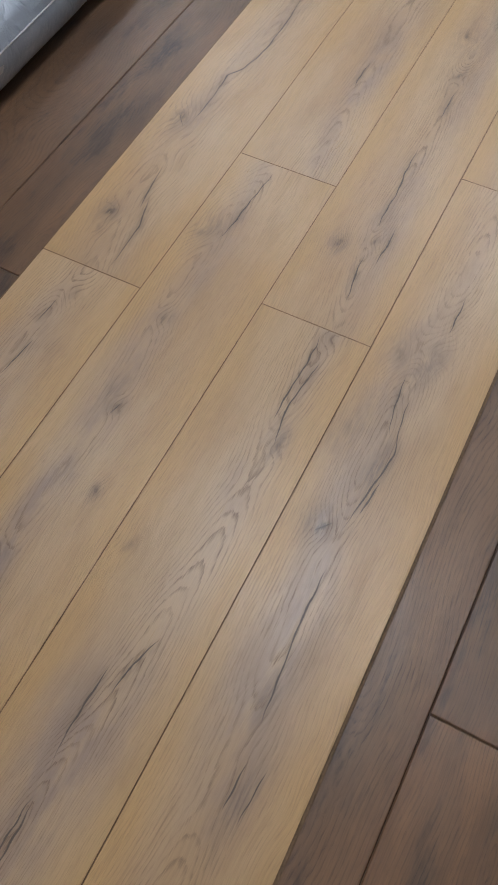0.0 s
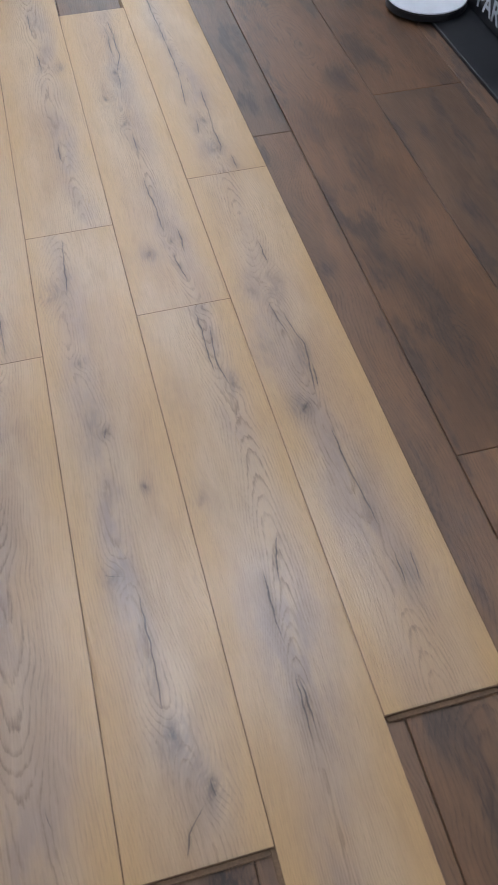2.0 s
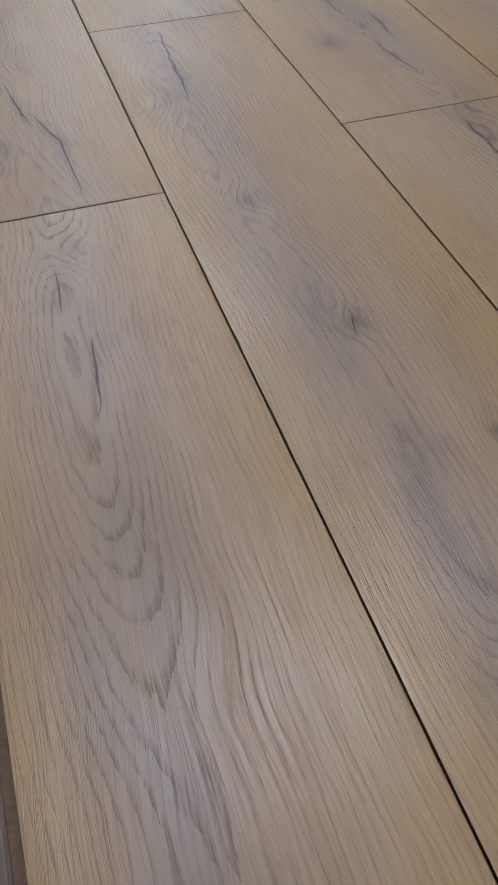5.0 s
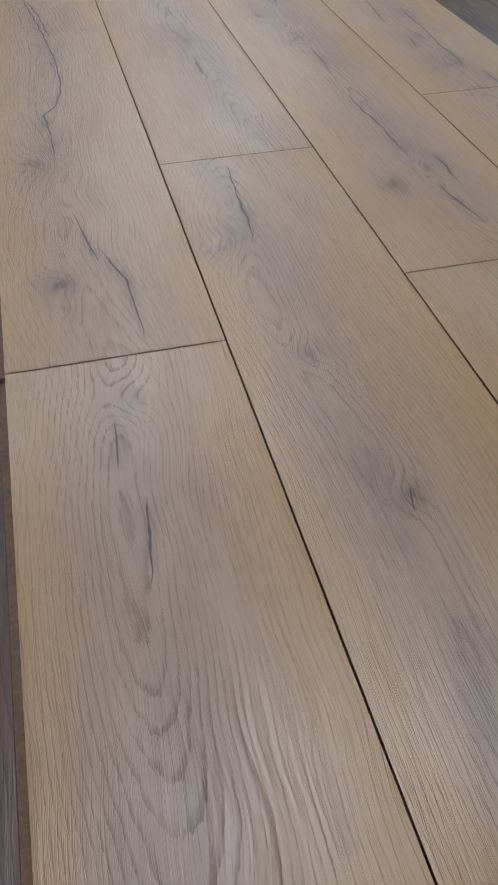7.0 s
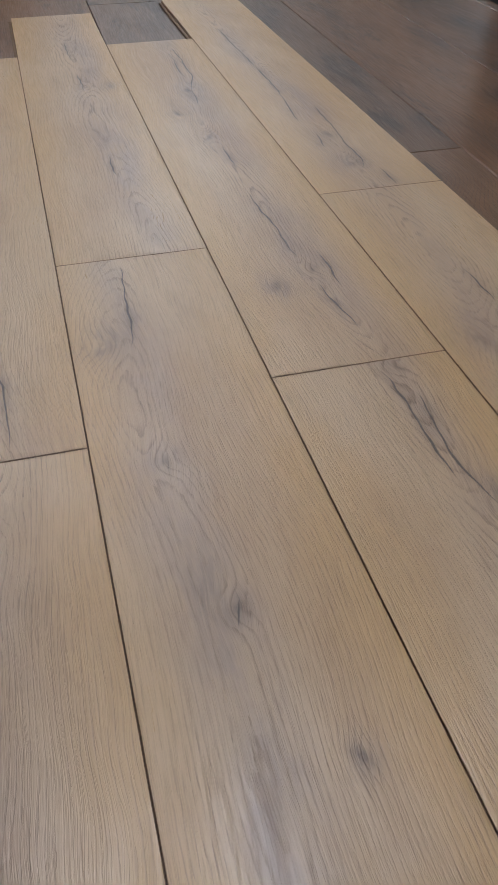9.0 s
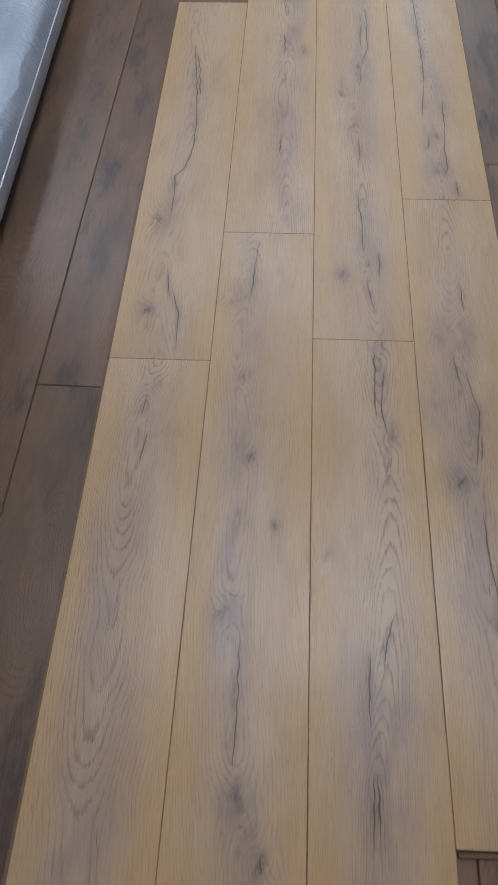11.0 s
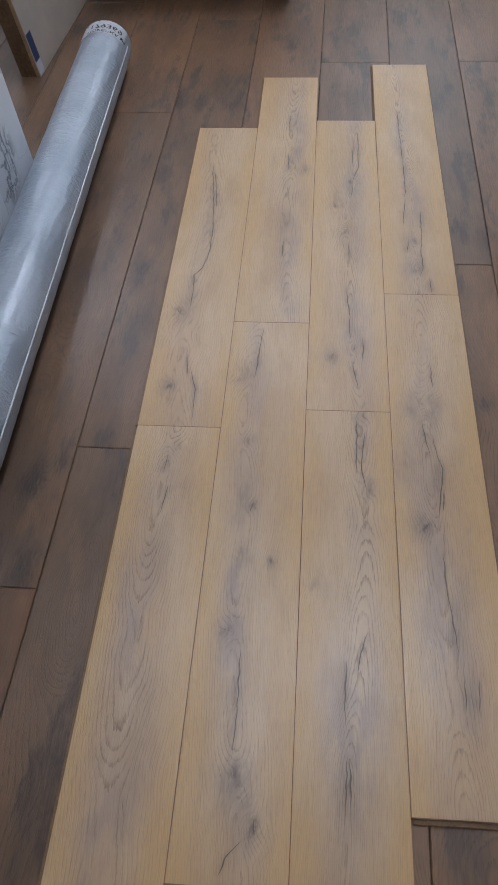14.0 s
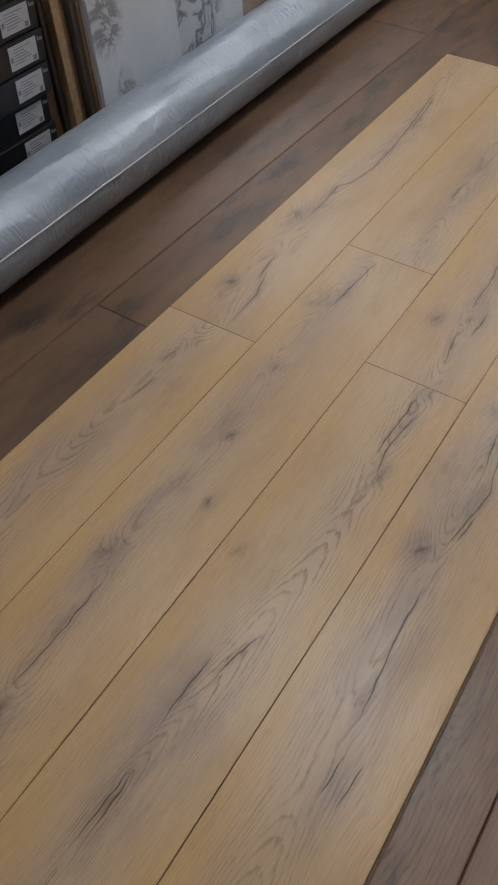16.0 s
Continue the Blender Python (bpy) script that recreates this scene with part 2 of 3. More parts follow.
FRAME = plain("white_metal_frame", (0.7, 0.7, 0.7), 0.4, 0.03, 30, 0.02)
EDGE_BROWN = plain("brown_board_edge", (0.16, 0.095, 0.05), 0.65, 0.2, 90, 0.15)
EDGE_TAN = plain("tan_board_edge", (0.36, 0.235, 0.13), 0.6, 0.15, 90, 0.15)
EDGE_GREY = plain("grey_brown_board_edge", (0.075, 0.062, 0.055), 0.6, 0.2, 90, 0.15)
PALE_BOARD = plain("pale_greige_decor", (0.42, 0.37, 0.33), 0.45, 0.06, 8, 0.05)


def marble():
    n = Nodes("veined_white_porcelain")
    o = n.obj()
    x, y, z = n.split(o)
    w = n.noise(o, 2.2, 5, 0.6, 1.2)

    def patch(cy, cz, ry, rz, force):
        a = n.math("DIVIDE", n.math("SUBTRACT", y, cy), ry)
        b = n.math("DIVIDE", n.math("SUBTRACT", z, cz), rz)
        return n.ramp(n.math("SQRT", n.math("ADD", n.math("MULTIPLY", a, a), n.math("MULTIPLY", b, b))), 0.55, 1.15, force, 0.0)

    # veined areas of the print: a hook, a dense cluster with a straight edge, a short thread and a cluster higher up
    cluster = n.math("MULTIPLY", patch(0.385, 0.185, 0.115, 0.125, 1.0), n.ramp(y, 0.300, 0.303))
    where = n.math("MAXIMUM", n.math("MAXIMUM", patch(0.045, 0.272, 0.065, 0.075, 0.85), cluster), n.math("MAXIMUM", patch(0.083, 0.125, 0.035, 0.05, 0.7), patch(0.30, 0.62, 0.16, 0.14, 0.9)))
    v1 = n.ramp(n.math("ABSOLUTE", n.math("SUBTRACT", n.noise(o, 9.0, 5, 0.6, 1.5), 0.5)), 0.0, 0.08, 1.0, 0.0)
    v2 = n.ramp(n.math("ABSOLUTE", n.math("SUBTRACT", n.noise(o, 2.6, 4, 0.55, 1.0), 0.52)), 0.0, 0.008, 1.0, 0.0)
    veins = n.math("MAXIMUM", n.math("MULTIPLY", n.math("ADD", n.math("MULTIPLY", v1, 0.75), 0.22), where), n.math("MULTIPLY", v2, n.ramp(w, 0.45, 0.6, 0.1, 0.35)), True)
    tone = n.mix(n.ramp(w, 0.3, 0.7), (0.58, 0.63, 0.69), (0.68, 0.72, 0.77))
    tone = n.mix(n.math("MULTIPLY", veins, 0.85), tone, (0.10, 0.105, 0.135))
    return n.done(tone, 0.22, None, 0.0, 0.5)


def film():
    n = Nodes("creased_silver_film")
    o = n.obj()
    x, y, z = n.split(o)
    ang = n.math("ARCTAN2", z, x)
    crinkle = n.noise(n.vec(n.math("MULTIPLY", ang, 1.5), n.math("MULTIPLY", y, 36.0), 0.0), 1, 3, 0.6, 1.3)
    folds = n.noise(n.vec(n.math("ADD", n.math("MULTIPLY", ang, 1.6), n.math("MULTIPLY", y, 1.5)), n.math("MULTIPLY", y, 4.0), 3.0), 1, 2, 0.5, 0.3)
    where = n.ramp(n.noise(n.vec(ang, n.math("MULTIPLY", y, 2.3), 9.0), 1, 2), 0.35, 0.6, 0.3, 1.0)
    soft = n.noise(o, 5.0, 3)
    tone = n.mix(n.ramp(soft, 0.3, 0.7), (0.29, 0.355, 0.44), (0.39, 0.46, 0.55))
    h = n.math("ADD", n.math("MULTIPLY", n.math("MULTIPLY", crinkle, where), 0.6), n.math("MULTIPLY", folds, 0.75))
    return n.done(tone, n.ramp(crinkle, 0.3, 0.7, 0.36, 0.48), n.bump(h, 0.8, 0.022), 0.3, 0.6, 0.6, 0.28)


MARBLE = marble()
FILM = film()
glow = Nodes("led_diffuser")
glow.put(glow.bsdf.inputs["Base Color"], (0.9, 0.9, 0.9))
glow.put(glow.bsdf.inputs["Emission Color"], (0.82, 0.885, 1.0))
glow.put(glow.bsdf.inputs["Emission Strength"], LED)
GLOW = glow.mat


# ---- mesh helpers ----
def part(name, bm, material, parent=None, label=""):
    me = bpy.data.meshes.new(name)
    bm.to_mesh(me)
    bm.free()
    me.materials.append(material)
    ob = new(name, me)
    if parent is not None:
        ob.parent = parent
    if label:
        ob["label"] = label
    return ob


def thing(name, m, label, category, group="", kind=""):
    ob = new(name)
    ob.empty_display_size = 0.05
    ob.matrix_world = m
    return tagged(ob, label, category, group, kind)


def block(x0, y0, z0, x1, y1, z1, bevel=0.0, bm=None, seg=1):
    own = bm is None
    bm = bm or bmesh.new()
    r = bmesh.ops.create_cube(bm, size=1)
    vs = r["verts"]
    for v in vs:
        v.co = Vector(((x0 + x1) / 2 + v.co.x * (x1 - x0), (y0 + y1) / 2 + v.co.y * (y1 - y0), (z0 + z1) / 2 + v.co.z * (z1 - z0)))
    if bevel:
        es = list({e for v in vs for e in v.link_edges})
        bmesh.ops.bevel(bm, geom=es, offset=bevel, segments=seg, affect="EDGES", profile=0.5)
    return bm


def wall(name, x0, y0, z0, x1, y1, z1, material, label):
    return tagged(part(name, block(x0, y0, z0, x1, y1, z1), material), label, name.split("_")[0], kind="structure")


# ---- the room's shell ----
X0, X1, Y0, Y1, H = -2.6, 4.2, -2.6, 6.0, 2.9
wall("wall_west", X0 - 0.15, Y0 - 0.15, 0, X0, Y1 + 0.15, H, WALL, "plain off-white painted wall of the showroom")
wall("wall_east", X1, Y0 - 0.15, 0, X1 + 0.15, Y1 + 0.15, H, WALL, "plain off-white painted wall of the showroom")
wall("wall_south", X0, Y0 - 0.15, 0, X1, Y0, H, WALL, "plain off-white painted wall of the showroom")
WZ0, WZ1 = 1.5, 2.75
OPEN = ((0.1, 1.4), (3.1, 3.7))
bm = bmesh.new()
for a, b in ((X0, 0.1), (1.4, 3.1), (3.7, X1)):
    block(a, Y1, 0, b, Y1 + 0.15, H, bm=bm)
for a, b in OPEN:
    block(a, Y1, 0, b, Y1 + 0.15, WZ0, bm=bm)
    block(a, Y1, WZ1, b, Y1 + 0.15, H, bm=bm)
tagged(part("wall_north", bm, WALL), "plain off-white wall with two shop windows", "wall", kind="structure")
tagged(part("ceiling", block(X0 - 0.15, Y0 - 0.15, H, X1 + 0.15, Y1 + 0.15, H + 0.1), CEIL), "white painted showroom ceiling", "ceiling", kind="structure")
for k, (a, b) in enumerate(OPEN):
    win = thing("window_%d" % (k + 1), pose(a, Y1 + 0.05, 0), "white-framed shop window", "window", kind="structure")
    for c, d, e, f in ((0, WZ0, b - a, WZ0 + 0.05), (0, WZ1 - 0.05, b - a, WZ1), (0, WZ0 + 0.05, 0.05, WZ1 - 0.05), (b - a - 0.05, WZ0 + 0.05, b - a, WZ1 - 0.05)):
        part("window_frame", block(c, 0, d, e, 0.06, f, 0.004), FRAME, win)
    lamp = bpy.data.lights.new("window_daylight", "AREA")
    lamp.shape, lamp.size, lamp.size_y, lamp.energy, lamp.color = "RECTANGLE", b - a - 0.1, WZ1 - WZ0 - 0.1, DAY * (1.5 if k == 0 else 1.0), (0.82, 0.91, 1.0)
    new("window_daylight", lamp).matrix_world = look(((a + b) / 2, Y1 + 0.03, (WZ0 + WZ1) / 2), ((a + b) / 2, 0, (WZ0 + WZ1) / 2))


def ceiling_light():
    t = thing("ceiling_light", pose(0, 0, H), "square white flush LED ceiling panel, lit", "ceiling light", "ceiling panels")
    part("diffuser", block(-0.28, -0.28, -0.03, 0.28, 0.28, -0.005), GLOW, t)
    bm = block(-0.3, -0.3, -0.035, 0.3, -0.28, 0)
    block(-0.3, 0.28, -0.035, 0.3, 0.3, 0, bm=bm)
    block(-0.3, -0.28, -0.035, -0.28, 0.28, 0, bm=bm)
    block(0.28, -0.28, -0.035, 0.3, 0.28, 0, bm=bm)
    part("frame", bm, FRAME, t)
    return t


first = ceiling_light()
# Unseen panels placed from sheen; the third is added to brighten near floor.
spots = [(0.05, 1.65), (0.15, 4.1), (-0.1, -1.7), (-2.0, 4.6)]
first.matrix_world = pose(*spots[0], H)
for i, j in spots[1:]:
    copy_thing(first, pose(i, j, H))


# ---- the light boards laid on the floor ----
BW, BL, BT = 0.192, 1.2935, 0.012      # board width, length, thickness


def smooth_curve(v, points):
    """Smooth curve of y through (y, value) points."""
    ys, vs = np.array([p[0] for p in points]), np.array([p[1] for p in points])
    out = np.zeros_like(v)
    for d in (-0.06, -0.03, 0.0, 0.03, 0.06):
        out += np.interp(v + d, ys, vs) / 5
    return out


SLOTS = 4


def field(seed, length, pith, depth, tight, wide, bold, streak, knots, smokes, cracks):
    """Figure of one board on a regular grid: ring distance, fibre flow, grey zones, heart, knots and distance from the checks."""
    nx, ny = 65, int(length / 0.004) + 1
    xs, ys = np.linspace(0.0008, BW - 0.0008, nx), np.linspace(0.0010, length - 0.0010, ny)
    U, V = np.meshgrid(xs, ys)
    rs = np.random.RandomState(seed)

    def waves(v, count, low, high):
        s = np.zeros_like(v)
        for _ in range(count):
            s += np.sin(v * rs.uniform(low, high) + rs.uniform(0, 6.28))
        return s / math.sqrt(count) * 0.8

    def ripple(count, kx, ky):
        s = np.zeros_like(U)
        for _ in range(count):
            s += np.sin(U * rs.uniform(-kx, kx) + V * rs.uniform(0.3, 1.0) * ky + rs.uniform(0, 6.28))
        return s / math.sqrt(count)

    heart_x = smooth_curve(V, pith) + 0.004 * waves(V, 4, 6, 22)
    deep = np.abs(smooth_curve(V, depth)) + 0.0025 * waves(V, 4, 6, 18) + 0.0009 * waves(V, 4, 20, 50)
    wob = 0.0028 * ripple(8, 45, 24) + 0.0011 * ripple(10, 110, 70)
    R = np.sqrt(((U - heart_x) * tight) ** 2 + deep ** 2) + wob
    F = U + 0.006 * waves(V, 4, 3, 9) + 1.3 * wob
    mid = smooth_curve(V, [(q[0], q[1]) for q in streak]) + 0.008 * waves(V, 4, 5, 18) + 0.006 * ripple(6, 20, 16)
    width = smooth_curve(V, [(q[0], q[2]) for q in streak]) * np.clip(1 + 0.3 * waves(V, 4, 6, 20), 0.5, 1.7)
    power = smooth_curve(V, [(q[0], q[3]) for q in streak])
    S = np.exp(-np.abs((U - mid) / width) ** 2.4) * power * np.clip(0.8 + 0.35 * waves(V, 5, 4, 18), 0.2, 1.1)
    Hh = np.exp(-((U - heart_x) / wide) ** 2) * np.clip(bold + 0.3 * waves(V, 4, 3, 10), 0.1, 1)
    M, K = np.zeros_like(U), np.zeros_like(U)
    for kx, ky, size, force in knots:
        turn = rs.uniform(-1.1, 1.1)
        c, s = math.cos(turn), math.sin(turn)
        A, C = (U - kx) * c + (V - ky) * 0.75 * s, (V - ky) * 0.75 * c - (U - kx) * s
        core = (A / size / 0.62) ** 2 + (C / size / 1.25) ** 2 + 0.5 * np.clip(ripple(6, 260, 160), -1, 1)
        d2 = ((U - kx) / size) ** 2 + ((V - ky) / (size * 1.5)) ** 2
        R += 1.7 * size * np.exp(-d2 / 5)
        F -= 0.75 * (U - kx) * np.exp(-d2 / 6)
        K = np.maximum(K, 0.85 * force * np.exp(-np.clip(core, 0, None) * 1.3))
        M = np.maximum(M, 0.8 * force * np.exp(-d2 / 5))
        Hh = np.maximum(Hh, 0.8 * force * np.exp(-d2 / 12))
    ragged = np.clip(0.75 + 0.4 * ripple(8, 90, 45), 0.2, 1.3)
    for kx, ky, wx, wy, force in smokes:
        M = np.maximum(M, force * ragged * np.exp(-(((U - kx) / wx) ** 2 + ((V - ky) / wy) ** 2)))
        Hh = np.maximum(Hh, 0.6 * force * np.exp(-(((U - kx) / wx / 1.3) ** 2 + ((V - ky) / wy / 1.3) ** 2)))
    data = {}
    W = U + 0.0014 * waves(V, 6, 18, 60) + 0.0008 * waves(V, 4, 90, 200)
    away = [np.full_like(U, 1.0) for _ in range(SLOTS)]
    opened = [np.zeros_like(U) for _ in range(SLOTS)]
    taken = [[] for _ in range(SLOTS)]
    for line in cracks:
        at, vs = np.array([q[0] for q in line]), np.array([q[1] for q in line])
        lo, hi = vs[0] - 0.006, vs[-1] + 0.006
        k = next(i for i in range(SLOTS) if all(hi < a - 0.01 or lo > b + 0.01 for a, b in taken[i]))
        taken[k].append((lo, hi))
        here = (V > lo) & (V < hi)
        off = W - np.interp(V, vs, at)
        taper = min(0.06, (vs[-1] - vs[0]) * 0.4)
        gap = np.clip(np.minimum(V - vs[0], vs[-1] - V) / taper, 0, 1) * np.clip(0.72 + 0.4 * waves(V, 4, 20, 70), 0.22, 1)
        away[k], opened[k] = np.where(here, off, away[k]), np.where(here, gap, opened[k])
        M = np.maximum(M, np.where(here, 0.5 * np.clip(gap * 2, 0, 1) * ragged * np.exp(-(off / 0.010) ** 2), 0))
        Hh = np.maximum(Hh, np.where(here, 0.6 * np.clip(gap * 2, 0, 1) * np.exp(-(off / 0.018) ** 2), 0))
    for k in range(SLOTS):
        data["crack_%d" % k], data["open_%d" % k] = away[k], opened[k]
    data.update({"rings": R, "flow": F, "stain": np.clip(S, 0, 1), "smoke": np.clip(M, 0, 1), "heart": np.clip(Hh, 0, 1), "knot": np.clip(K, 0, 1)})
    return nx, ny, U, V, data


def laminate_board(x, y0, y1, seed, label, pith, depth, tight, wide, bold, streak, knots, smokes, cracks, lip=True, side_lip=False):
    """One click board: decor sheet with its figure, fibre core, click tongue and end lip."""
    t = thing("laminate_board", pose(x, y0, 0), label, "floor board", "light boards laid out on the dark floor")
    length = y1 - y0
    nx, ny, U, V, data = field(seed, length, [(b - y0, a - x) for b, a in pith], [(b - y0, d) for b, d in depth], tight, wide, bold,
                               [(b - y0, a - x, c, d) for b, a, c, d in streak], [(a - x, b - y0, c, d) for a, b, c, d in knots],
                               [(a - x, b - y0, c, d, e) for a, b, c, d, e in smokes], [[(a - x, b - y0) for a, b in line] for line in cracks])
    edge = np.minimum(np.minimum(U, BW - U), np.minimum(V, length - V))
    Z = BT - 0.0008 * np.clip(1 - edge / 0.0012, 0, 1)
    co = np.stack([U, V, Z], -1).reshape(-1, 3)
    i = np.arange((ny - 1) * nx).reshape(ny - 1, nx)[:, :-1].ravel()
    faces = np.stack([i, i + 1, i + nx + 1, i + nx], 1)
    me = bpy.data.meshes.new("decor_sheet")
    me.from_pydata(co.tolist(), [], faces.tolist())
    for key, values in data.items():
        me.attributes.new(key, "FLOAT", "POINT").data.foreach_set("value", values.ravel().astype(np.float32))
    me.materials.append(OAK)
    me.polygons.foreach_set("use_smooth", [True] * len(faces))
    sheet = new("decor_sheet", me)
    sheet.parent = t
    part("fibre_core", block(0.0003, 0.0003, 0.001, BW - 0.0003, length - 0.0003, BT - 0.0042), HDF, t, "brown pressed fibre core")
    part("tongue", block(-0.0065, 0.004, 0.001, 0.0004, length - 0.004, 0.0055, 0.0008), HDF_DARK, t)
    if side_lip:
        part("side_lip", block(BW - 0.0006, 0.003, 0.0008, BW + 0.0042, length - 0.003, 0.0042, 0.0008), HDF_DARK, t)
    if lip:
        part("end_lip", block(0.004, -0.0075, 0.001, BW - 0.007, 0.0004, 0.0052, 0.0008), HDF_DARK, t)
    return t


xa, xb, xc_, xd = -0.3843, -0.1922, -0.0001, 0.1920
PALE = "honey oak laminate board with "
ends = (0.938, 1.297, 1.000, 1.417)
laminate_board(xa, ends[0] - BL, ends[0], 11, PALE + "a grey arched heart figure",
               pith=[(0.002, -0.292), (0.078, -0.297), (0.28, -0.308), (0.438, -0.311), (0.705, -0.307), (0.912, -0.291)],
               depth=[(-0.36, 0.1), (0, 0.085), (0.25, 0.066), (0.45, 0.052), (0.62, 0.032), (0.8, 0.012), (0.938, 0.03)], tight=1.25, wide=0.055, bold=0.95,
               streak=[(-0.014, -0.294, 0.05, 0.7), (0.124, -0.295, 0.06, 0.9), (0.379, -0.314, 0.06, 0.9), (0.633, -0.309, 0.05, 0.7), (0.895, -0.302, 0.03, 0.5)],
               knots=[(-0.283, 0.879, 0.01, 0.25)],
               smokes=[(-0.306, 0.619, 0.02, 0.09, 0.35), (-0.288, 0.027, 0.035, 0.08, 0.35)],
               cracks=[[(-0.303, 0.677), (-0.297, 0.7), (-0.29, 0.774)], [(-0.305, 0.797), (-0.301, 0.861)], [(-0.272, 0.089), (-0.278, 0.134)]])
laminate_board(xa, ends[0], 2.248, 12, PALE + "a long dark check and two knots", lip=False,
               pith=[(0.947, -0.282), (1.063, -0.317), (1.232, -0.318), (1.456, -0.314), (1.712, -0.289), (2.209, -0.335)],
               depth=[(0.94, 0.035), (1.2, 0.05), (1.6, 0.03), (2.25, 0.06)], tight=1.1, wide=0.04, bold=0.45,
               streak=[(0.964, -0.284, 0.04, 0.3), (1.232, -0.318, 0.03, 0.3), (1.456, -0.322, 0.03, 0.35), (1.768, -0.299, 0.035, 0.5), (2.245, -0.348, 0.025, 0.35)],
               knots=[(-0.328, 1.063, 0.008, 1), (-0.336, 1.333, 0.013, 0.75), (-0.326, 1.024, 0.006, 0.3)],
               smokes=[(-0.334, 1.344, 0.028, 0.045, 0.7), (-0.299, 1.796, 0.016, 0.12, 0.45), (-0.29, 1.567, 0.02, 0.05, 0.4)],
               cracks=[[(-0.311, 1.336), (-0.309, 1.386), (-0.315, 1.48), (-0.296, 1.514), (-0.284, 1.585), (-0.286, 1.712), (-0.3, 1.854), (-0.32, 2.04)], [(-0.284, 1.085), (-0.291, 1.132), (-0.303, 1.208)], [(-0.262, 0.947), (-0.262, 0.983), (-0.265, 1.056), (-0.284, 1.132)], [(-0.319, 1.305), (-0.347, 1.344)], [(-0.284, 1.768), (-0.297, 1.914), (-0.311, 2.008)]])
laminate_board(xb, ends[1] - BL, ends[1], 13, PALE + "a blue-grey streak and small knots",
               pith=[(0.018, -0.072), (0.174, -0.095), (0.448, -0.127), (0.728, -0.115), (1.059, -0.152), (1.279, -0.115)],
               depth=[(0, 0.03), (0.15, 0.012), (0.4, 0.035), (0.8, 0.028), (1.05, 0.02), (1.3, 0.075)], tight=1.3, wide=0.04, bold=0.55,
               streak=[(0.017, -0.081, 0.03, 0.5), (0.137, -0.093, 0.03, 0.7), (0.282, -0.105, 0.026, 0.8), (0.448, -0.125, 0.03, 0.9), (0.642, -0.114, 0.033, 0.85), (0.935, -0.136, 0.03, 0.8), (1.258, -0.124, 0.03, 0.6)],
               knots=[(-0.16, 1.1, 0.011, 0.6), (-0.127, 0.901, 0.007, 0.5), (-0.106, 0.726, 0.006, 0.75), (-0.059, 0.59, 0.005, 0.75), (-0.132, 0.438, 0.009, 0.85), (-0.095, 0.169, 0.015, 0.85), (-0.059, 0.094, 0.012, 0.75)],
               smokes=[(-0.155, 1.097, 0.022, 0.05, 0.8), (-0.122, 0.743, 0.018, 0.07, 0.6), (-0.126, 0.436, 0.025, 0.05, 0.6), (-0.06, 0.103, 0.035, 0.05, 0.8), (-0.095, 0.169, 0.028, 0.05, 0.6), (-0.107, 0.282, 0.014, 0.09, 0.6), (-0.115, 0.575, 0.03, 0.1, 0.4)],
               cracks=[[(-0.13, 1.086), (-0.123, 1.126), (-0.115, 1.279)], [(-0.104, 0.202), (-0.102, 0.314), (-0.104, 0.402)], [(-0.057, 0.079), (-0.06, 0.107)], [(-0.112, 0.015), (-0.103, 0.044), (-0.074, 0.078)], [(-0.118, 0.433), (-0.132, 0.435), (-0.15, 0.442)], [(-0.111, 0.706), (-0.103, 0.736)]])
laminate_board(xb, ends[1], 2.594, 14, PALE + "a grey flame figure", lip=False,
               pith=[(1.302, -0.062), (1.508, -0.063), (1.713, -0.075), (2.071, -0.078), (2.586, -0.078)],
               depth=[(1.29, 0.004), (1.4, 0.02), (1.62, 0.055), (1.8, 0.04), (2.1, 0.07), (2.6, 0.03)], tight=1.35, wide=0.045, bold=0.8,
               streak=[(1.324, -0.041, 0.04, 0.7), (1.508, -0.058, 0.035, 0.8), (1.768, -0.077, 0.035, 0.75), (2.171, -0.06, 0.035, 0.8), (2.545, -0.071, 0.03, 0.6)],
               knots=[(-0.031, 2, 0.008, 0.5), (-0.08, 2.007, 0.007, 0.5)],
               smokes=[(-0.063, 2.171, 0.022, 0.16, 0.5), (-0.079, 1.686, 0.02, 0.1, 0.35), (-0.034, 2, 0.02, 0.03, 0.5)],
               cracks=[[(-0.079, 1.975), (-0.088, 2.111)], [(-0.079, 1.557), (-0.081, 1.659)], [(-0.085, 2.172), (-0.089, 2.351)]])
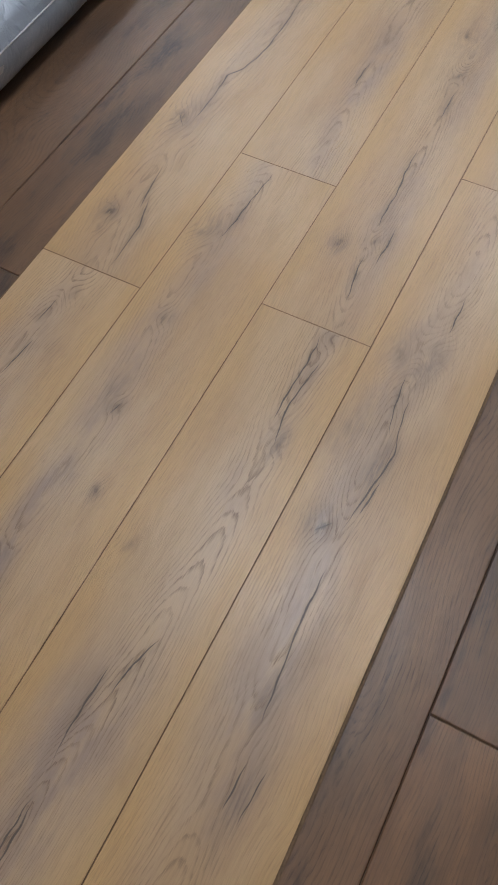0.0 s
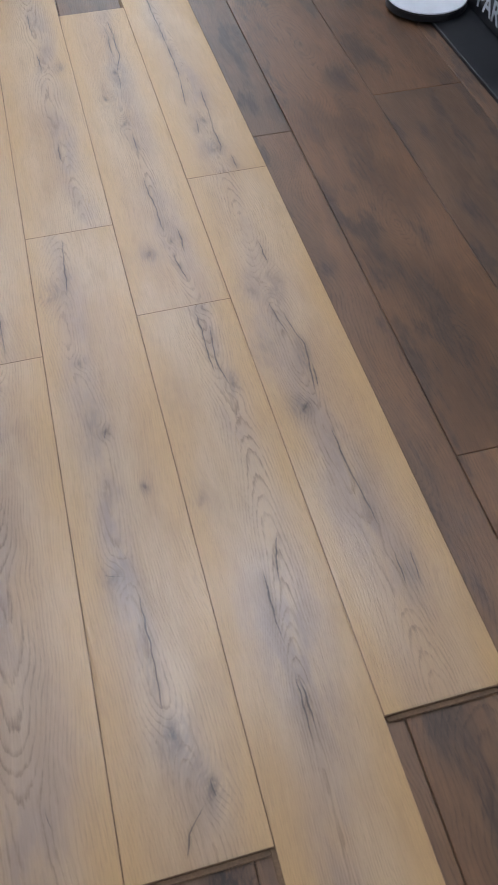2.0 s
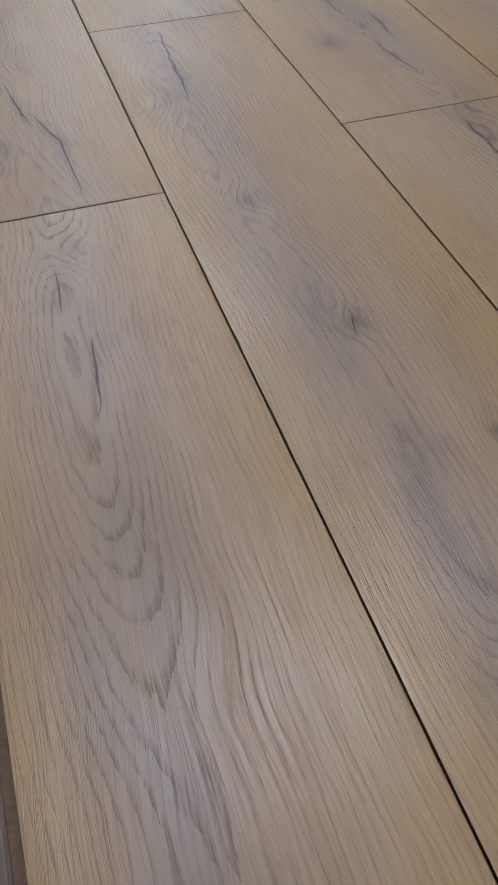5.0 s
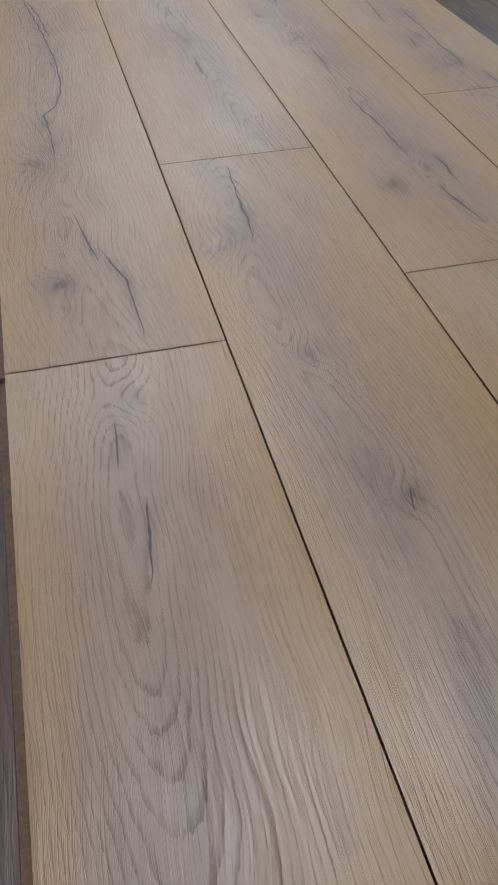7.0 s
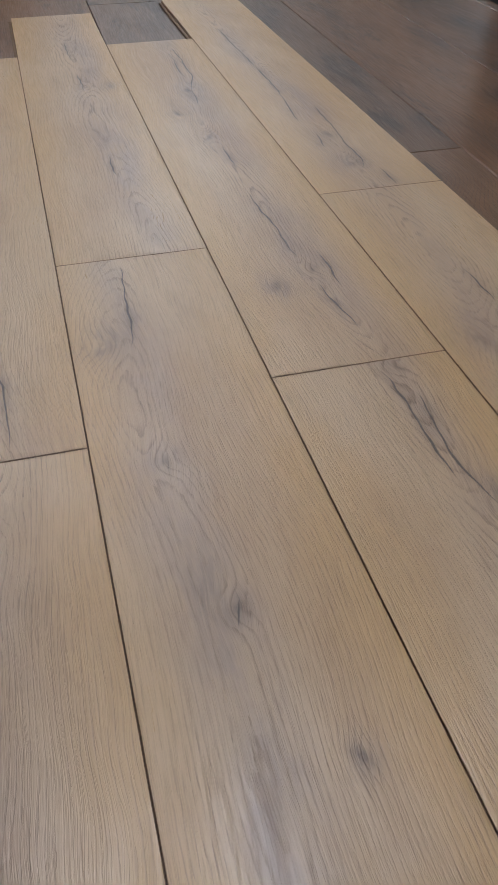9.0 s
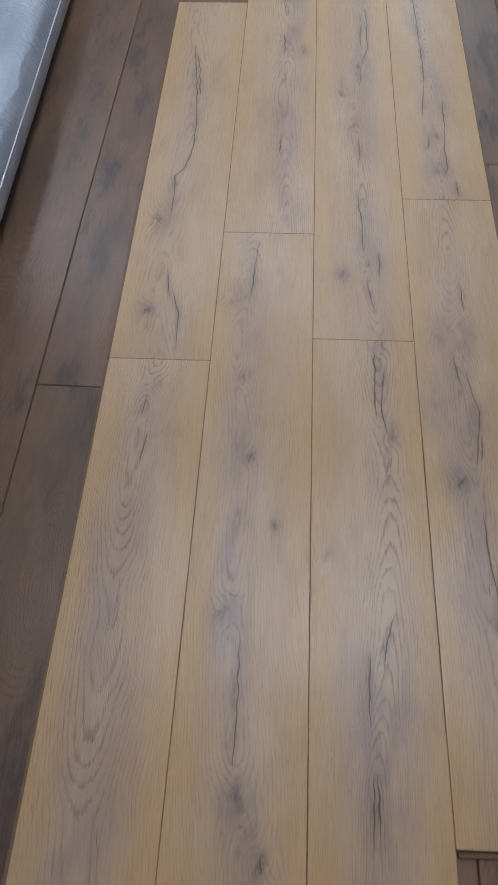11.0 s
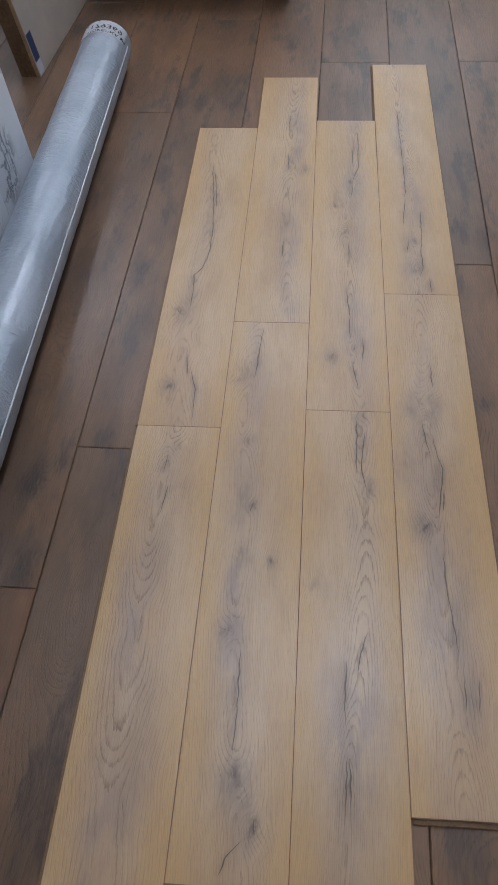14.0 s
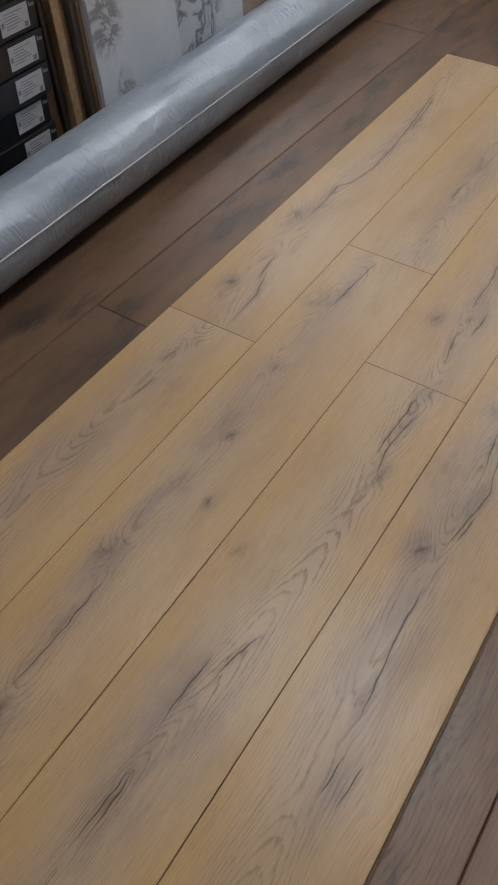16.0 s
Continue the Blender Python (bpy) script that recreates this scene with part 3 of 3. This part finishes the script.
laminate_board(xc_, ends[2] - BL, ends[2], 15, PALE + "a slender grey arched figure",
               pith=[(0.006, 0.086), (0.244, 0.095), (0.348, 0.114), (0.561, 0.131), (0.768, 0.125), (0.995, 0.122)],
               depth=[(-0.3, 0.004), (0.05, 0.008), (0.2, 0.022), (0.34, 0.048), (0.52, 0.062), (0.7, 0.09), (0.85, 0.07), (1, 0.055)], tight=1.7, wide=0.04, bold=1,
               streak=[(0.012, 0.079, 0.045, 0.7), (0.148, 0.079, 0.04, 0.8), (0.284, 0.108, 0.05, 0.95), (0.438, 0.115, 0.05, 0.9), (0.653, 0.129, 0.03, 0.6), (0.978, 0.122, 0.018, 0.5)],
               knots=[(0.14, 0.772, 0.007, 0.65), (0.028, 0.54, 0.011, 0.3), (0.128, 0.987, 0.008, 0.3)],
               smokes=[(0.14, 0.776, 0.014, 0.05, 0.6), (0.09, 0.185, 0.016, 0.1, 0.6), (0.025, 0.542, 0.022, 0.04, 0.35)],
               cracks=[[(0.115, 0.798), (0.114, 0.999)], [(0.137, 0.739), (0.125, 0.83), (0.132, 0.944)], [(0.091, 0.243), (0.086, 0.293), (0.09, 0.402)], [(0.107, 0.347), (0.115, 0.403), (0.131, 0.45)], [(0.085, 0.113), (0.088, 0.167), (0.092, 0.224)], [(0.095, 0.122), (0.096, 0.214)]])
laminate_board(xc_, ends[2], 2.297, 16, PALE + "dark grey checks along its middle", lip=False,
               pith=[(1.022, 0.122), (1.222, 0.107), (1.462, 0.101), (1.714, 0.091), (1.944, 0.117), (2.274, 0.132)],
               depth=[(1, 0.05), (1.12, 0.02), (1.3, 0.012), (1.6, 0.03), (1.8, 0.008), (2.3, 0.03)], tight=1.5, wide=0.045, bold=0.85,
               streak=[(1.031, 0.136, 0.04, 0.5), (1.162, 0.124, 0.04, 0.6), (1.416, 0.117, 0.03, 0.5), (1.661, 0.114, 0.035, 0.7), (1.914, 0.117, 0.032, 0.8), (2.274, 0.129, 0.022, 0.6)],
               knots=[(0.11, 1.938, 0.009, 0.85), (0.064, 1.808, 0.008, 0.8), (0.058, 1.176, 0.008, 1), (0.091, 1.682, 0.008, 0.6), (0.111, 1.208, 0.007, 0.5)],
               smokes=[(0.11, 1.929, 0.026, 0.09, 0.9), (0.083, 1.797, 0.032, 0.07, 0.9), (0.094, 1.674, 0.025, 0.06, 0.7), (0.058, 1.176, 0.02, 0.03, 0.8), (0.105, 1.327, 0.014, 0.12, 0.45), (0.131, 2.135, 0.012, 0.1, 0.5)],
               cracks=[[(0.108, 1.84), (0.117, 1.944), (0.135, 2.037), (0.132, 2.238)], [(0.101, 1.534), (0.103, 1.648)], [(0.104, 1.232), (0.102, 1.327), (0.093, 1.462)], [(0.123, 1.049), (0.114, 1.104), (0.108, 1.182)], [(0.116, 2.006), (0.119, 2.204)], [(0.133, 1.143), (0.132, 1.264)]])
laminate_board(xd, ends[3] - BL, ends[3], 17, PALE + "a long forked dark check", side_lip=True,
               pith=[(0.143, 0.281), (0.305, 0.281), (0.53, 0.274), (0.688, 0.268), (0.835, 0.272), (1.018, 0.261), (1.166, 0.278), (1.374, 0.279)],
               depth=[(0.12, 0.02), (0.3, 0.05), (0.6, 0.035), (0.8, 0.012), (0.95, 0.02), (1.08, 0.055), (1.2, 0.02), (1.42, 0.05)], tight=1.3, wide=0.05, bold=0.75,
               streak=[(0.161, 0.283, 0.045, 0.5), (0.305, 0.286, 0.045, 0.75), (0.469, 0.269, 0.05, 0.7), (0.66, 0.261, 0.05, 0.8), (0.804, 0.252, 0.045, 0.8), (1.054, 0.271, 0.04, 0.75), (1.33, 0.284, 0.02, 0.4)],
               knots=[(0.252, 0.687, 0.009, 1), (0.239, 1.008, 0.012, 0.35), (0.284, 1.045, 0.012, 0.3), (0.298, 1.028, 0.008, 0.3)],
               smokes=[(0.268, 1.009, 0.05, 0.07, 0.6), (0.226, 0.834, 0.03, 0.06, 0.4), (0.283, 0.82, 0.022, 0.11, 0.75), (0.252, 0.687, 0.025, 0.035, 0.9), (0.281, 0.581, 0.016, 0.09, 0.5), (0.29, 0.447, 0.014, 0.07, 0.6), (0.305, 0.317, 0.025, 0.07, 0.6)],
               cracks=[[(0.293, 1.073), (0.292, 1.167)], [(0.276, 0.681), (0.287, 0.76), (0.297, 0.836), (0.288, 0.884), (0.283, 0.941)], [(0.295, 0.404), (0.288, 0.47), (0.282, 0.555), (0.282, 0.64)], [(0.281, 0.859), (0.273, 0.883), (0.26, 0.983)], [(0.298, 0.298), (0.298, 0.369)], [(0.243, 0.675), (0.263, 0.699)], [(0.29, 0.724), (0.297, 0.79)], [(0.32, 0.292), (0.324, 0.371)]])
laminate_board(xd, ends[3], 2.690, 18, PALE + "wavy grey lines and one knot", lip=False, side_lip=True,
               pith=[(1.442, 0.283), (1.662, 0.283), (1.855, 0.287), (2.068, 0.288), (2.236, 0.271), (2.536, 0.268)],
               depth=[(1.42, 0.045), (1.55, 0.01), (1.7, 0.012), (1.82, 0.006), (1.95, 0.022), (2.12, 0.062), (2.3, 0.08), (2.69, 0.05)], tight=2.2, wide=0.03, bold=0.95,
               streak=[(1.512, 0.28, 0.03, 0.7), (1.77, 0.286, 0.026, 0.7), (2.068, 0.288, 0.022, 0.55), (2.496, 0.271, 0.018, 0.5)],
               knots=[(0.284, 1.649, 0.009, 0.6), (0.284, 1.517, 0.009, 0.7)],
               smokes=[(0.284, 1.649, 0.02, 0.05, 0.5), (0.28, 1.517, 0.03, 0.04, 0.7)],
               cracks=[[(0.256, 1.71), (0.27, 1.884), (0.271, 2.036), (0.267, 2.202), (0.266, 2.381)], [(0.285, 1.484), (0.3, 1.524), (0.299, 1.586), (0.31, 1.798)], [(0.314, 1.419), (0.315, 1.489)], [(0.261, 1.585), (0.268, 1.662)]])


# ---- roll of underlay in film ----
RR, RX, RY0, RY1, RS = 0.087, -0.731, -0.35, 2.70, -0.018


def film_roll():
    t = thing("underlay_roll", pose(RX, 1.0, RR, 0, 0, math.degrees(-math.atan(RS))), "long underlay roll wrapped in creased silvery film on the floor", "roll")
    rs = np.random.RandomState(5)
    n, rows = 72, 160
    bm = bmesh.new()
    grid = []
    a0, a1 = RY0 - 1.0, RY1 - 1.0
    for j in range(rows + 1):
        y = a0 + (a1 - a0) * j / rows
        ring = []
        for i in range(n):
            a = 2 * math.pi * i / n
            r = RR * (1 + 0.012 * noise.noise((math.cos(a) * 1.5, math.sin(a) * 1.5, y * 6)) + 0.008 * noise.noise((a, y * 22, 4)))
            end = min(a1 - y, y - a0)
            if end < 0.014:
                r *= 0.90 + 0.10 * math.sqrt(max(0, 1 - (1 - end / 0.014) ** 2))
            low = math.sin(a) * r
            ring.append(bm.verts.new((math.cos(a) * r, y, max(low, -RR + 0.0005))))
        grid.append(ring)
    for p, q in zip(grid, grid[1:]):
        for i in range(n):
            bm.faces.new((p[i], p[(i + 1) % n], q[(i + 1) % n], q[i])).smooth = True
    # gathered film closing both ends
    for ring, sign in ((grid[0], -1), (grid[-1], 1)):
        y = ring[0].co.y
        last = ring
        for k, f in enumerate((0.78, 0.5, 0.32)):
            nxt = [bm.verts.new((v.co.x * f, y - sign * 0.006 * k + 0.004 * noise.noise((i * 1.3, k, 7)), v.co.z * f)) for i, v in enumerate(ring)]
            for i in range(n):
                quad = (last[i], last[(i + 1) % n], nxt[(i + 1) % n], nxt[i])
                bm.faces.new(quad if sign > 0 else quad[::-1]).smooth = True
            last = nxt
        bm.faces.new(last if sign < 0 else last[::-1])
    bmesh.ops.recalc_face_normals(bm, faces=bm.faces)
    part("film_wrap", bm, FILM, t)
    # welded seam standing proud of the film
    bm = bmesh.new()
    a = radians(14)
    prev = None
    for j in range(121):
        y = a0 + 0.02 + (a1 - a0 - 0.1) * j / 120
        b = a + 0.012 * noise.noise((0, y * 5, 1))
        pts = [bm.verts.new((math.cos(b + d) * (RR + h), y, math.sin(b + d) * (RR + h))) for d, h in ((-0.02, -0.001), (-0.008, 0.0024), (0.008, 0.0026), (0.02, -0.001))]
        if prev:
            for i in range(3):
                bm.faces.new((prev[i], prev[i + 1], pts[i + 1], pts[i]))
        prev = pts
    bmesh.ops.recalc_face_normals(bm, faces=bm.faces)
    part("seam", bm, WHITE_FILM, t, "pale welded seam")
    for y, a, w in ((0.215, -8, 0.012), (0.9, -16, 0.008)):
        bm = bmesh.new()
        c, s = math.cos(radians(a)), math.sin(radians(a))
        vs = [bm.verts.new(Vector((c * RR, y, s * RR)) + Vector(d)) for d in ((0, -w / 2, 0), (0, w / 2, 0), (0.006, w * 0.7, 0.016), (0.004, -w * 0.2, 0.018))]
        bm.faces.new(vs)
        part("loose_tag", bm, WHITE_FILM, t)
    # paper collar near the far end with its printing
    r = RR + 0.0022

    def wrap(bm_in, lift):
        for v in bm_in.verts:
            a = v.co.x / r
            v.co = Vector((math.cos(a) * (r + lift + v.co.z), v.co.y, math.sin(a) * (r + lift + v.co.z)))
        return bm_in

    bm = bmesh.new()
    bmesh.ops.create_grid(bm, x_segments=40, y_segments=2, size=0.5)
    for v in bm.verts:
        v.co = Vector((0.048 + 0.19 * (v.co.x + 0.5), a1 - 0.118 + 0.095 * (v.co.y + 0.5), 0))
    bmesh.ops.solidify(bm, geom=bm.faces[:], thickness=0.0006)
    collar = part("label", wrap(bm, 0.0008), PAPER, t, "white paper collar with black numbers")
    for text, size, u, y in (("ПОРЕЗКА №", 0.024, 0.062, a1 - 0.112), ("179369", 0.040, 0.058, a1 - 0.084)):
        cu = bpy.data.curves.new("print", "FONT")
        cu.body, cu.size, cu.offset = text, size, size * 0.012
        tmp = new("print", cu)
        me = bpy.data.meshes.new_from_object(tmp.evaluated_get(bpy.context.evaluated_depsgraph_get()))
        bpy.data.objects.remove(tmp)
        bm = bmesh.new()
        bm.from_mesh(me)
        for v in bm.verts:
            v.co = Vector((u + 0.125 - v.co.x, y + size * 0.72 - v.co.y, 0.0012))
        part("print", wrap(bm, 0.0012), INK, collar)
    bm = bmesh.new()
    block(0.11, a1 - 0.045, 0, 0.2, a1 - 0.040, 0.0006, bm=bm)
    block(0.15, a1 - 0.036, 0, 0.2, a1 - 0.032, 0.0006, bm=bm)
    part("print", wrap(bm, 0.0016), INK_GREY, collar)
    return t


WHITE_FILM = plain("milky_film", (0.6, 0.63, 0.66), 0.35, 0.05, 60, 0.1)
film_roll()


# ---- things standing behind the roll ----
def porcelain_tile():
    t = thing("porcelain_tile", pose(-0.852, 1.352, 0, 0, -5.0, 0), "large white marble-look porcelain tile with dark veins, leaning upright", "tile")
    part("ceramic_body", block(-0.010, 0, 0, -0.002, 0.588, 1.2, 0.0006), PAPER, t, "pale ceramic body")
    part("glazed_face", block(-0.002, 0.0005, 0.0005, 0, 0.5875, 1.1995, 0.0006), MARBLE, t)
    return t


porcelain_tile()


def upright_board(y, thick, material, m_edge, label, x=-0.87):
    t = thing("upright_board", pose(x, y, 0, 0, -5.0, 0), label, "board", "boards standing on end behind the roll")
    part("core", block(-0.192, 0, 0, 0, thick - 0.003, 1.28, 0.001), m_edge, t)
    part("decor", block(-0.1925, thick - 0.003, 0, 0.0004, thick, 1.28, 0.0006), material, t)
    return t


yy = 1.222
for thick, mat, em, label, dx in ((0.030, EDGE_BROWN, EDGE_BROWN, "brown oak board standing on end", -0.03), (0.014, EDGE_GREY, EDGE_GREY, "dark grey-brown board standing on end", -0.02),
                                  (0.024, EDGE_TAN, EDGE_TAN, "tan oak board standing on end", 0.0), (0.022, EDGE_BROWN, EDGE_BROWN, "brown board standing on end", -0.012),
                                  (0.012, EDGE_GREY, EDGE_GREY, "thin grey board standing on end", 0.004), (0.012, EDGE_GREY, EDGE_BROWN, "thin dark board standing on end beside the tile", 0.008)):
    upright_board(yy, thick, mat, em, label, -0.872 + dx)
    yy += thick + 0.002


def carton(i, z):
    s = random.uniform(-0.006, 0.006)
    t = thing("flooring_carton", pose(-0.878 + s, 1.000 + s, z, 0, 0, random.uniform(-0.8, 0.8)), "black flooring carton with a white end label, stacked in a pile", "carton", "stack of black cartons")
    part("box", block(-1.25, 0, 0, 0, 0.205, 0.064, 0.003, seg=2), BLACK, t)
    label = part("label", block(-0.0004, 0.105, 0.010, 0.0006, 0.182, 0.056), PAPER, t, "white printed label")
    bm = bmesh.new()
    for k in range(6):
        block(0.0006, 0.118, 0.047 - k * 0.0055, 0.0009, 0.165 - 0.006 * (k * 7 % 4), 0.0485 - k * 0.0055, bm=bm)
    block(0.0006, 0.168, 0.012, 0.0009, 0.178, 0.022, bm=bm)
    block(0.0006, 0.108, 0.026, 0.0009, 0.114, 0.036, bm=bm)
    part("print", bm, INK_GREY, label)
    bm = bmesh.new()
    block(-0.0002, 0.186, 0.044, 0.0005, 0.190, 0.052, bm=bm)
    block(-0.0002, 0.191, 0.043, 0.0005, 0.200, 0.049, bm=bm)
    part("brand_mark", bm, INK_GREY, t)


random.seed(4)
for i in range(9):
    carton(i, i * 0.0655)


def board_pack():
    t = thing("board_pack", pose(-1.015, 2.62, 0, 0, -9.0, -3), "pack of pale greige boards standing on edge, blue and white label", "board pack")
    for k in range(5):
        part("board", block(-0.015 - k * 0.0145, 0.002 * (k % 3), 0, -0.001 - k * 0.0145, 1.2, 0.62 - 0.01 * (k % 2), 0.001), EDGE_BROWN if k else EDGE_TAN, t)
    part("front_decor", block(-0.001, 0, 0, 0.0015, 1.2, 0.62, 0.0005), PALE_BOARD, t)
    lab = part("label", block(0.0015, 0.004, 0.006, 0.0021, 0.05, 0.052), PAPER, t, "white lower part of a label")
    part("label_print", block(0.0015, 0.004, 0.052, 0.0021, 0.05, 0.15), BLUE, t, "navy blue upper part of a label")
    return t


board_pack()


def board_stack():
    t = thing("board_stack", pose(-1.22, 3.62, 0), "small stack of brown sample boards standing on edge", "boards")
    for k in range(4):
        part("board", block(k * 0.045, 0, 0, k * 0.045 + 0.03, 0.6, 0.25 + 0.03 * (k % 2), 0.002), EDGE_BROWN if k % 2 else EDGE_TAN, t)


board_stack()
plinth = thing("display_plinth", pose(-0.52, 3.285, 0), "low black painted display plinth standing on the floor", "plinth")
part("base", block(-0.39, 0.012, 0, 0.39, 0.5, 0.07, 0.003), BLACK_SHEET, plinth)
part("panel", block(-0.40, 0, 0.012, 0.40, 0.52, 0.4, 0.004), BLACK_SHEET, plinth)


# ---- black display stand on the other side ----
stand = thing("display_stand", pose(1.03, 1.2, 0), "black display stand with white capital letters over a flat black slab", "display stand")
# flat black slab on the floor under panel and disc, edge at x = 1.03
part("black_slab", block(0, 0, 0, 0.55, 1.5, 0.012, 0.003, seg=2), BLACK, stand)
part("upright_panel", block(0.135, 0.02, 0.012, 0.165, 1.48, 0.9, 0.003), BLACK, stand)
cu = bpy.data.curves.new("lettering", "FONT")
cu.body, cu.size, cu.extrude, cu.offset = "PAR", 0.078, 0.0006, 0.001
tmp = new("lettering", cu)
me = bpy.data.meshes.new_from_object(tmp.evaluated_get(bpy.context.evaluated_depsgraph_get()))
bpy.data.objects.remove(tmp)
bm = bmesh.new()
bm.from_mesh(me)
bm.transform(Matrix(((0, 0, -1, 0.134), (-1, 0, 0, 0.775), (0, 1, 0, 0.038), (0, 0, 0, 1))))
part("lettering", bm, PAPER, stand, "white capital letters")


def pale_disc():
    t = thing("round_disc", pose(1.055, 2.075, 0.0125), "flat pale grey round disc lying on the black slab", "disc")
    bm = bmesh.new()
    bmesh.ops.create_cone(bm, cap_ends=True, segments=64, radius1=0.119, radius2=0.120, depth=0.020, matrix=Matrix.Translation((0, 0, 0.010)))
    bmesh.ops.bevel(bm, geom=[e for e in bm.edges if min(v.co.z for v in e.verts) > 0.015], offset=0.003, segments=2, affect="EDGES")
    part("plate", bm, BLACK, t, "black edge of the disc")
    bm = bmesh.new()
    bmesh.ops.create_cone(bm, cap_ends=True, segments=64, radius1=0.1165, radius2=0.1155, depth=0.003, matrix=Matrix.Translation((0, 0, 0.0215)))
    part("cover", bm, WHITE, t, "pale grey-white cover")


pale_disc()


# ---- the dark floor ----
ground = tagged(part("floor", block(X0 - 0.1, Y0 - 0.1, -0.03, X1 + 0.1, Y1 + 0.1, -0.0085), SUBFLOOR), "dark brown-grey oak laminate floor of wide planks", "floor", kind="structure")
FW, FL, SLANT = 0.2485, 2.22, 0.0135


def floor_plank_mesh(length):
    bm = block(0.0007, 0.0006, -0.008, FW - 0.0007, length - 0.0006, 0)
    top = [e for e in bm.edges if all(v.co.z > -0.001 for v in e.verts)]
    bmesh.ops.bevel(bm, geom=top, offset=0.0016, segments=1, affect="EDGES")
    me = bpy.data.meshes.new("plank")
    bm.to_mesh(me)
    bm.free()
    me.materials.append(DARK_OAK)
    return me


meshes = {}
known = {-4: 1.05, -2: 0.878, -1: 1.62, 0: 2.735, 1: 1.563, 2: 0.521, 3: 1.66, -5: 2.0}
turn = -math.degrees(math.atan(SLANT))
for k in range(-10, 16):
    base = known.get(k, (k * 0.83) % FL)
    joints = [base + r * FL for r in range(-3, 4)] if k != -3 else [0.515 - 2 * FL, 0.515 - FL, 0.515, 2.37, 2.37 + FL, 2.37 + 2 * FL]
    for y, y2 in zip(joints, joints[1:]):
        if y > Y1 - 0.1 or y2 < Y0 + 0.1:
            continue
        y, y2 = max(y, Y0 - 0.1), min(y2, Y1 + 0.1)
        length = round(y2 - y, 3)
        if length not in meshes:
            meshes[length] = floor_plank_mesh(length)
        x = 0.2195 + (k - 1) * FW
        ob = new("plank", meshes[length])
        ob.parent = ground
        ob.matrix_world = pose(x + SLANT * y, y, 0, 0, 0, turn)
